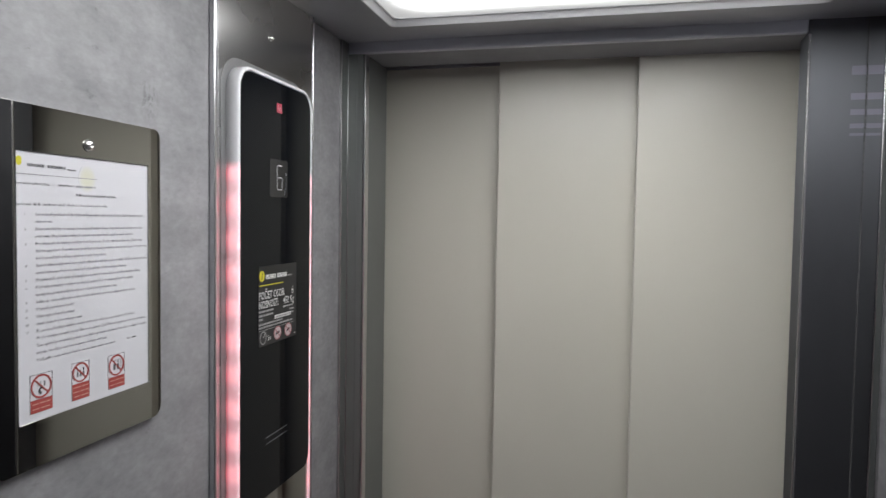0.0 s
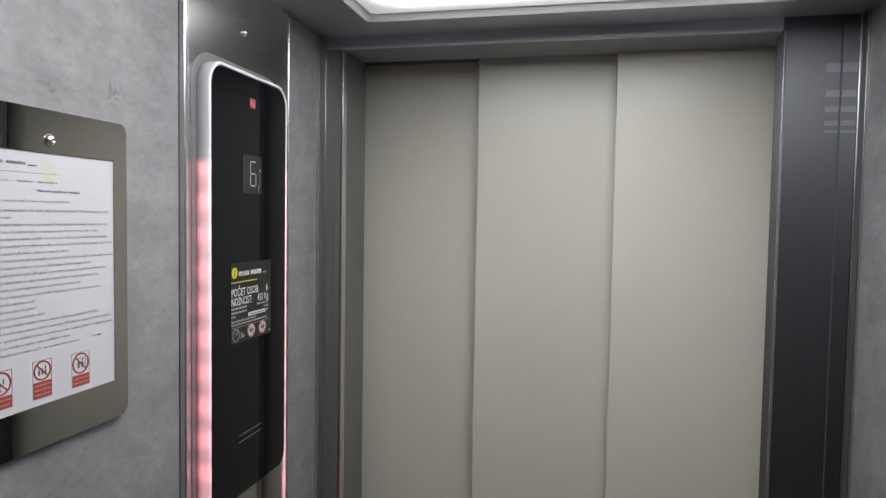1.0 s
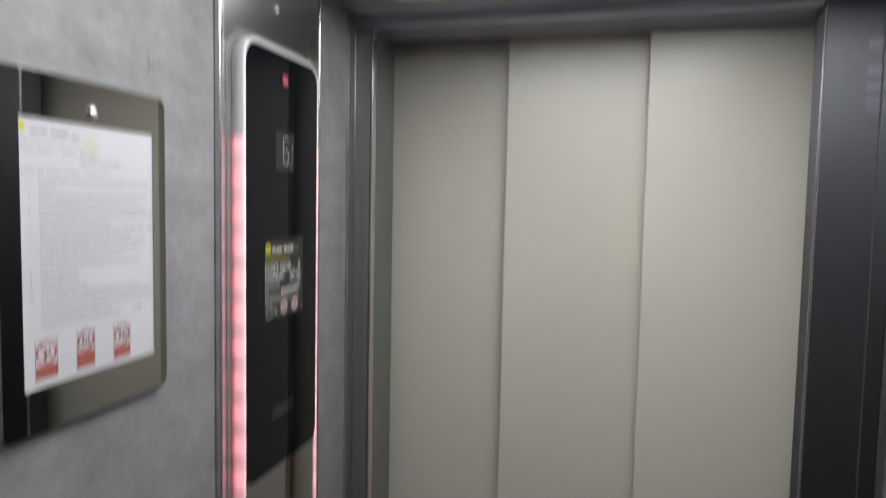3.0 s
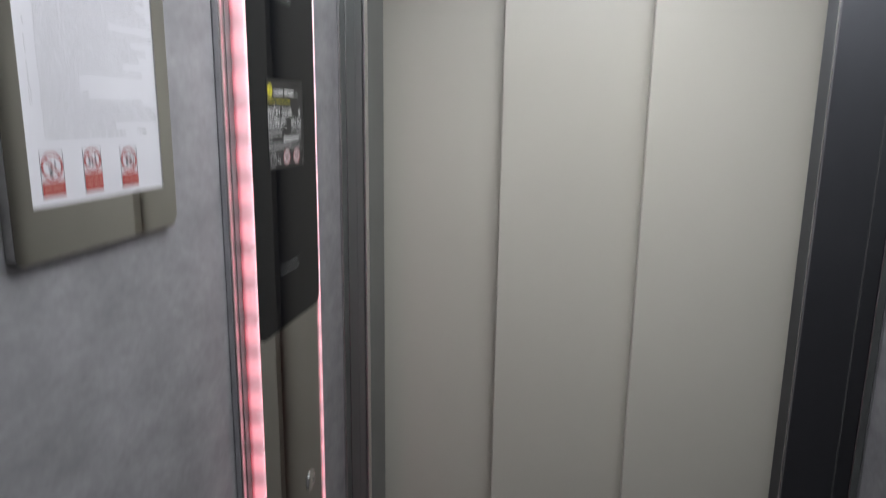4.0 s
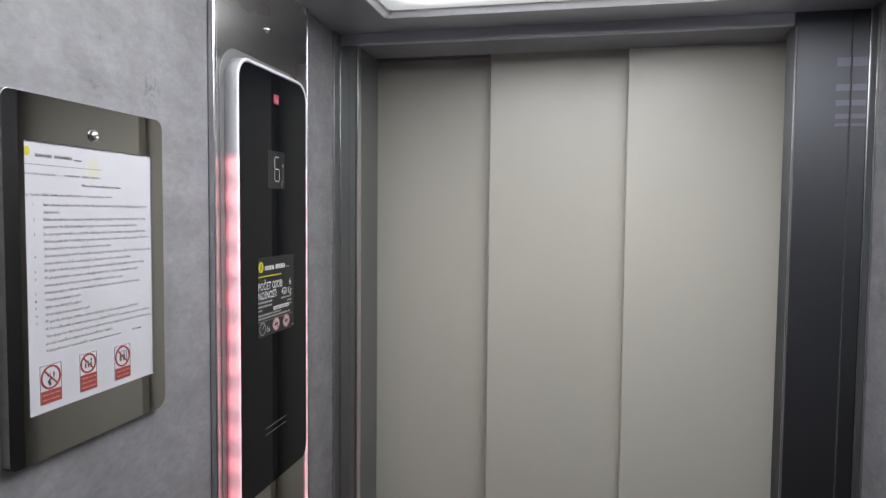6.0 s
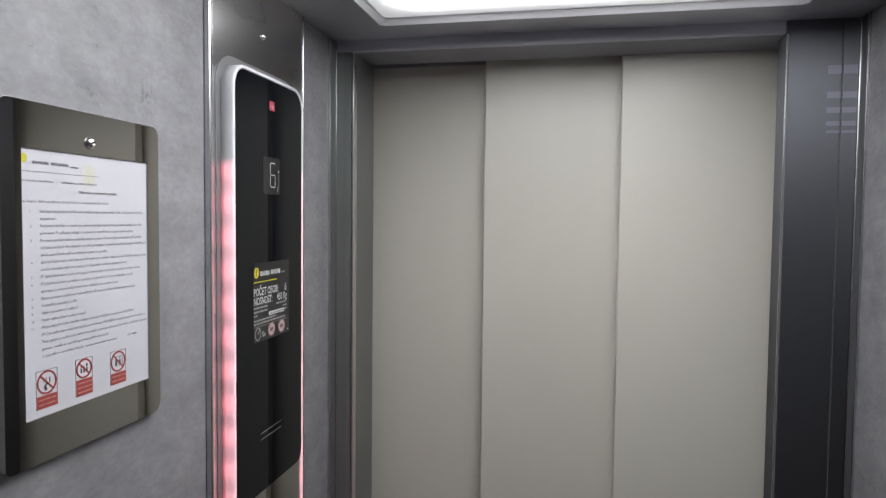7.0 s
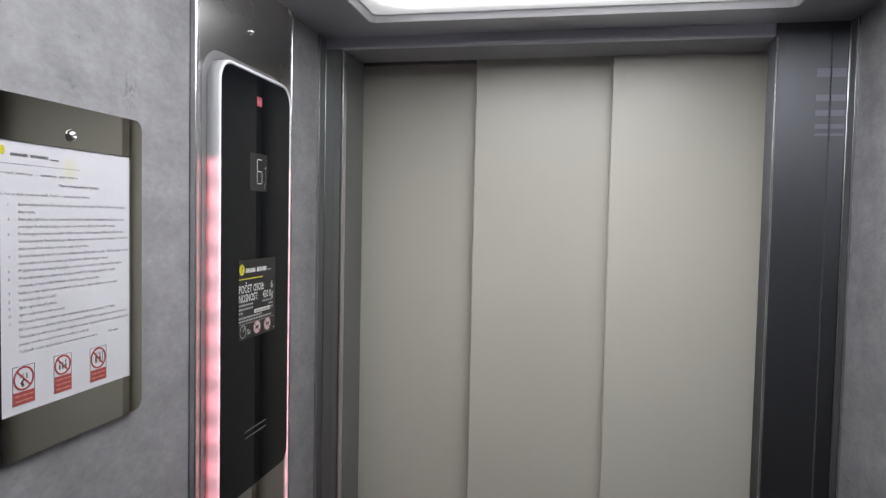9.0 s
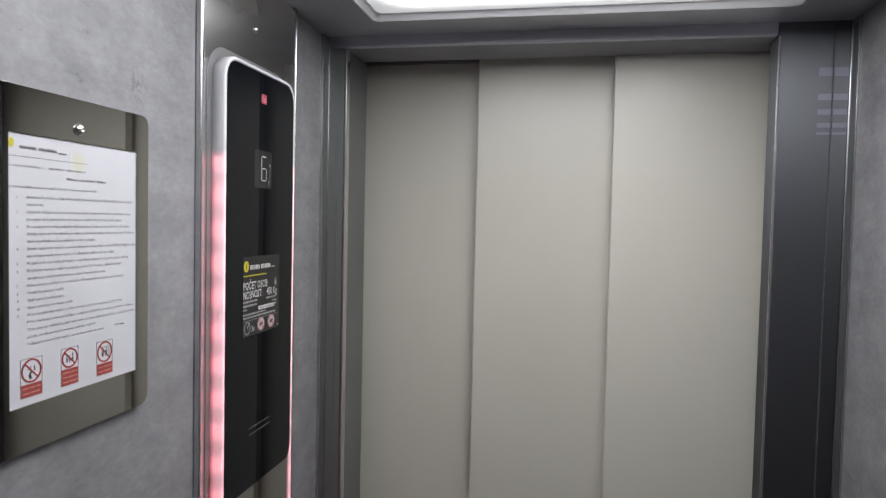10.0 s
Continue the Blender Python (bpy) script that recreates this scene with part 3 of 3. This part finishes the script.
# ---- notice frame ----
notice_frame = thing("notice_holder", (0.0, 1.30, 1.443), "polished steel notice frame screwed to the laminate wall", "notice frame")
FY0, FY1, FZ0, FZ1 = 1.1955, 1.4115, 1.4419, 1.7715
QY0, QY1, QZ0, QZ1 = 1.2180, 1.3908, 1.4845, 1.7294


def plate_with_window():
    return ring(outline(FY0, FY1, FZ0, FZ1, (0.008, 0.013, 0.011, 0.008), 8), outline(QY0, QY1, QZ0, QZ1, (0.0012,) * 4, 8), 0.0005, 0.0095, 0.0004, 0.0070)


part("plate", plate_with_window(), plate_steel, notice_frame)
part("back_sheet", box(0.0003, 0.0062, FY0 + 0.01, FY1 - 0.01, FZ0 + 0.01, FZ1 - 0.01), dark, notice_frame)
part("screw", dome(0.0094, 1.3020, 1.7418, 0.0062, 0.0048), chrome, notice_frame, "domed chrome screw", True)

# ---- printed notice ----
sheet = thing("notice_sheet", (0.007, 1.305, 1.4815), "white printed lift instructions sheet with three prohibition signs", "notice")
part("paper", box(0.0064, 0.0080, QY0 - 0.003, QY1 + 0.003, QZ0 - 0.003, QZ1 + 0.003), paper, sheet)
NX = 0.0083
NW, NH = QY1 - QY0, QZ1 - QZ0


def nu(u):
    return QY0 + u * NW


def nv(v):
    return QZ1 - v * NH


part("stain", disc(nu(0.485), nv(0.085), 0.0118, 0.0138, 0.0079, 0.00815), yellow_pale, sheet, "pale yellow highlighter spot")
part("emblem", disc(nu(0.024), nv(0.037), 0.0030, 0.0042, 0.0079, NX), yellow, sheet, "yellow round emblem")
part("maker_bar", letter_bars(nu(0.075), nu(0.325), nv(0.055), 0.0030, NX, 21, 0.48), ink_soft, sheet)
part("maker_bar", word_bars(nu(0.34), nu(0.40), nv(0.058), 0.0014, NX, 22), ink_soft, sheet)
part("small_print", word_bars(nu(0.0), nu(0.56), nv(0.085), 0.0008, NX, 23), ink_faint, sheet)
part("text_line", lettering("ervisní obsluha  -", nu(0.0), nu(0.245), nv(0.121), 0.0024, NX, 0.003), ink_soft, sheet)
part("text_line", lettering("telefon:", nu(0.27), nu(0.385), nv(0.121), 0.0024, NX, 0.008), ink, sheet)
part("small_print", word_bars(nu(0.40), nu(0.545), nv(0.121), 0.0018, NX, 24), ink_faint, sheet)
part("text_line", lettering("Návod k používání výtahu", nu(0.40), nu(0.715), nv(0.156), 0.0027, NX, 0.012), ink, sheet)
part("text_line", lettering("yp řízení: Sběr směrem dolů, Ruční / Automatické dveře", nu(0.0), nu(0.64), nv(0.197), 0.0024, NX, 0.003), ink_soft, sheet)
LINES = [
    ("1", "Samostatně používat a řídit výtah smějí pouze osoby starší 10 let, mladší pouze v jejich", 0.955),
    ("", "doprovodu.", 0.235),
    ("2", "Stisknutím tlačítka ve stanici provedete přivolání výtahu. Prosvětlením tlačítka je volba", 0.945),
    ("", "potvrzena. Po příjezdu kabiny do stanice se samočinně otevřou dveře výtahu.", 0.865),
    ("3", "Po nastoupení do kabiny uvolněte dveřní prostor. Zvolte stanici stisknutím příslušného", 0.945),
    ("", "tlačítka poschodí. Prosvětlením je volba potvrzena. Je možné navolit více pater. Po chvíli se", 0.985),
    ("", "dveře samočinně zavřou a výtah se uvede do pohybu.", 0.63),
    ("4", "Zavírání kabinových dveří lze urychlit stisknutím tlačítka šipky k sobě. Tlačítko šipky od sebe", 0.99),
    ("", "otvírá kabinové dveře ve stanici při případném dalším nástupu kabiny", 0.80),
    ("5", "Při jízdě dolů sbírá výtah přistupující v navolených stanicích do plného zatížení kabiny.", 0.93),
    ("6", "Při přetížení kabiny se objeví na displeji symbol KG. V tomto případě se výtah", 0.86),
    ("", "nerozjede, je nutné snížit hmotnost v kabině na povolenou mez.", 0.72),
    ("7", "Kabinu je nutno zatěžovat rovnoměrně a břemena je nutno zajistit proti posunutí.", 0.88),
    ("8", "V kabině je zakázáno kouřit!", 0.375),
    ("9", "Výtah nepoužívat při požáru!", 0.38),
    ("10", "Výtah neslouží pro evakuaci osob!", 0.44),
    ("11", "Při poruše přivolejte obsluhu výtahu stisknutím tlačítka se symbolem ZVONKU.", 0.87),
    ("", "Při 5-ti vteřinovém stisknutí tlačítka se symbolem ZVONKU se spojíte se servisní obsluhou.", 0.975),
    ("", "Toto spojení je nefunkční, pokud není výtah v provozu. Spojení je funkční i v případě výpadku", 0.985),
    ("", "proudu, rovněž se rozsvítí nouzové osvětlení v kabině.", 0.63),
    ("", "V případě nouze volejte hasiče", 0.42),
]
for i, (num, words, end) in enumerate(LINES):
    v = 0.2345 + 0.0272 * i
    if num:
        part("text_line", lettering(num, nu(0.055), None, nv(v), 0.0026, NX, 0.0), ink, sheet)
    part("text_line", lettering(words, nu(0.120), nu(end), nv(v), 0.0029, NX, 0.0), ink_body, sheet)
part("small_print", word_bars(nu(0.435), nu(0.70), nv(0.7785), 0.0016, NX, 31), ink_faint, sheet)
part("text_line", lettering("CE", nu(0.80), nu(0.835), nv(0.775), 0.0022, NX), ink, sheet)
part("small_print", word_bars(nu(0.845), nu(0.885), nv(0.775), 0.0014, NX, 33), ink_soft, sheet)


def ban_sign(y0, y1, z0, z1, split, marks, label):
    """A white card with a ringed bar above a red caption."""
    card = part("sign_card", ring(outline(y0, y1, z0, z1, (0.0001,) * 4, 1), outline(y0 + 0.0004, y1 - 0.0004, z0 + 0.0004, z1 - 0.0004, (0.0001,) * 4, 1), 0.0079, NX, 0.0001), ink_soft, sheet, label)
    zs = z1 - (z1 - z0) * split
    ym, zm = (y0 + y1) / 2, (z1 + zs) / 2
    ry, rz = (y1 - y0) * 0.46, (z1 - zs) * 0.47
    part("ban_ring", hoop(ym, zm, ry, rz, 0.0016, 0.0079, NX + 0.0002), red_print, card)
    part("ban_bar", strip(ym - ry * 0.66, zm + rz * 0.66, ym + ry * 0.66, zm - rz * 0.66, 0.0013, 0.0079, NX + 0.0003), red_print, card)
    for ya, za, yb, zb, wide, mat in marks:
        part("ban_mark", strip(ym + ry * ya, zm + rz * za, ym + ry * yb, zm + rz * zb, wide, 0.0079, NX + 0.0001), mat, card)
    part("caption", quad(y0 + 0.0004, y1 - 0.0004, z0 + 0.0003, zs, NX + 0.0002), red_print, card)
    rows_of = 2 if split < 0.62 else 1
    for k in range(rows_of + 1):
        zz = z0 + (zs - z0) * (k + 0.7) / (rows_of + 1.6)
        part("caption_print", word_bars(y0 + 0.002, y1 - 0.002, zz, 0.0011, NX + 0.0004, 40 + k), caption_print, card)


ban_sign(1.2310, 1.2563, 1.4915, 1.5270, 0.66,
         ((-0.05, -0.66, -0.22, -0.30, 0.0026, ink), (-0.22, -0.30, 0.02, -0.12, 0.0016, ink), (0.30, -0.05, 0.30, 0.38, 0.0011, ink_soft),
          (-0.10, 0.10, -0.06, 0.42, 0.0009, ink_faint), (-0.30, 0.05, -0.28, 0.34, 0.0008, ink_faint)), "red and white no smoking sign")
ban_sign(1.2795, 1.3025, 1.4910, 1.5280, 0.56,
         ((-0.36, -0.42, -0.36, 0.06, 0.0017, ink_soft), (0.0, -0.42, 0.0, 0.06, 0.0017, ink_soft), (0.36, -0.42, 0.36, 0.06, 0.0017, ink_soft),
          (-0.36, 0.16, -0.36, 0.26, 0.0015, ink_soft), (0.0, 0.16, 0.0, 0.26, 0.0015, ink_soft), (0.36, 0.16, 0.36, 0.46, 0.0012, ink)), "red and white prohibition sign with a tall caption")
ban_sign(1.3285, 1.3530, 1.4905, 1.5262, 0.66,
         ((-0.26, -0.42, -0.26, 0.16, 0.0026, ink_soft), (0.22, -0.42, 0.22, 0.16, 0.0026, ink_soft), (-0.26, 0.26, -0.26, 0.38, 0.0018, ink_soft),
          (0.22, 0.26, 0.22, 0.38, 0.0018, ink_soft), (0.58, -0.45, 0.58, 0.45, 0.0008, ink_faint), (-0.58, 0.48, 0.58, 0.48, 0.0008, ink_faint)), "red and white prohibition sign")
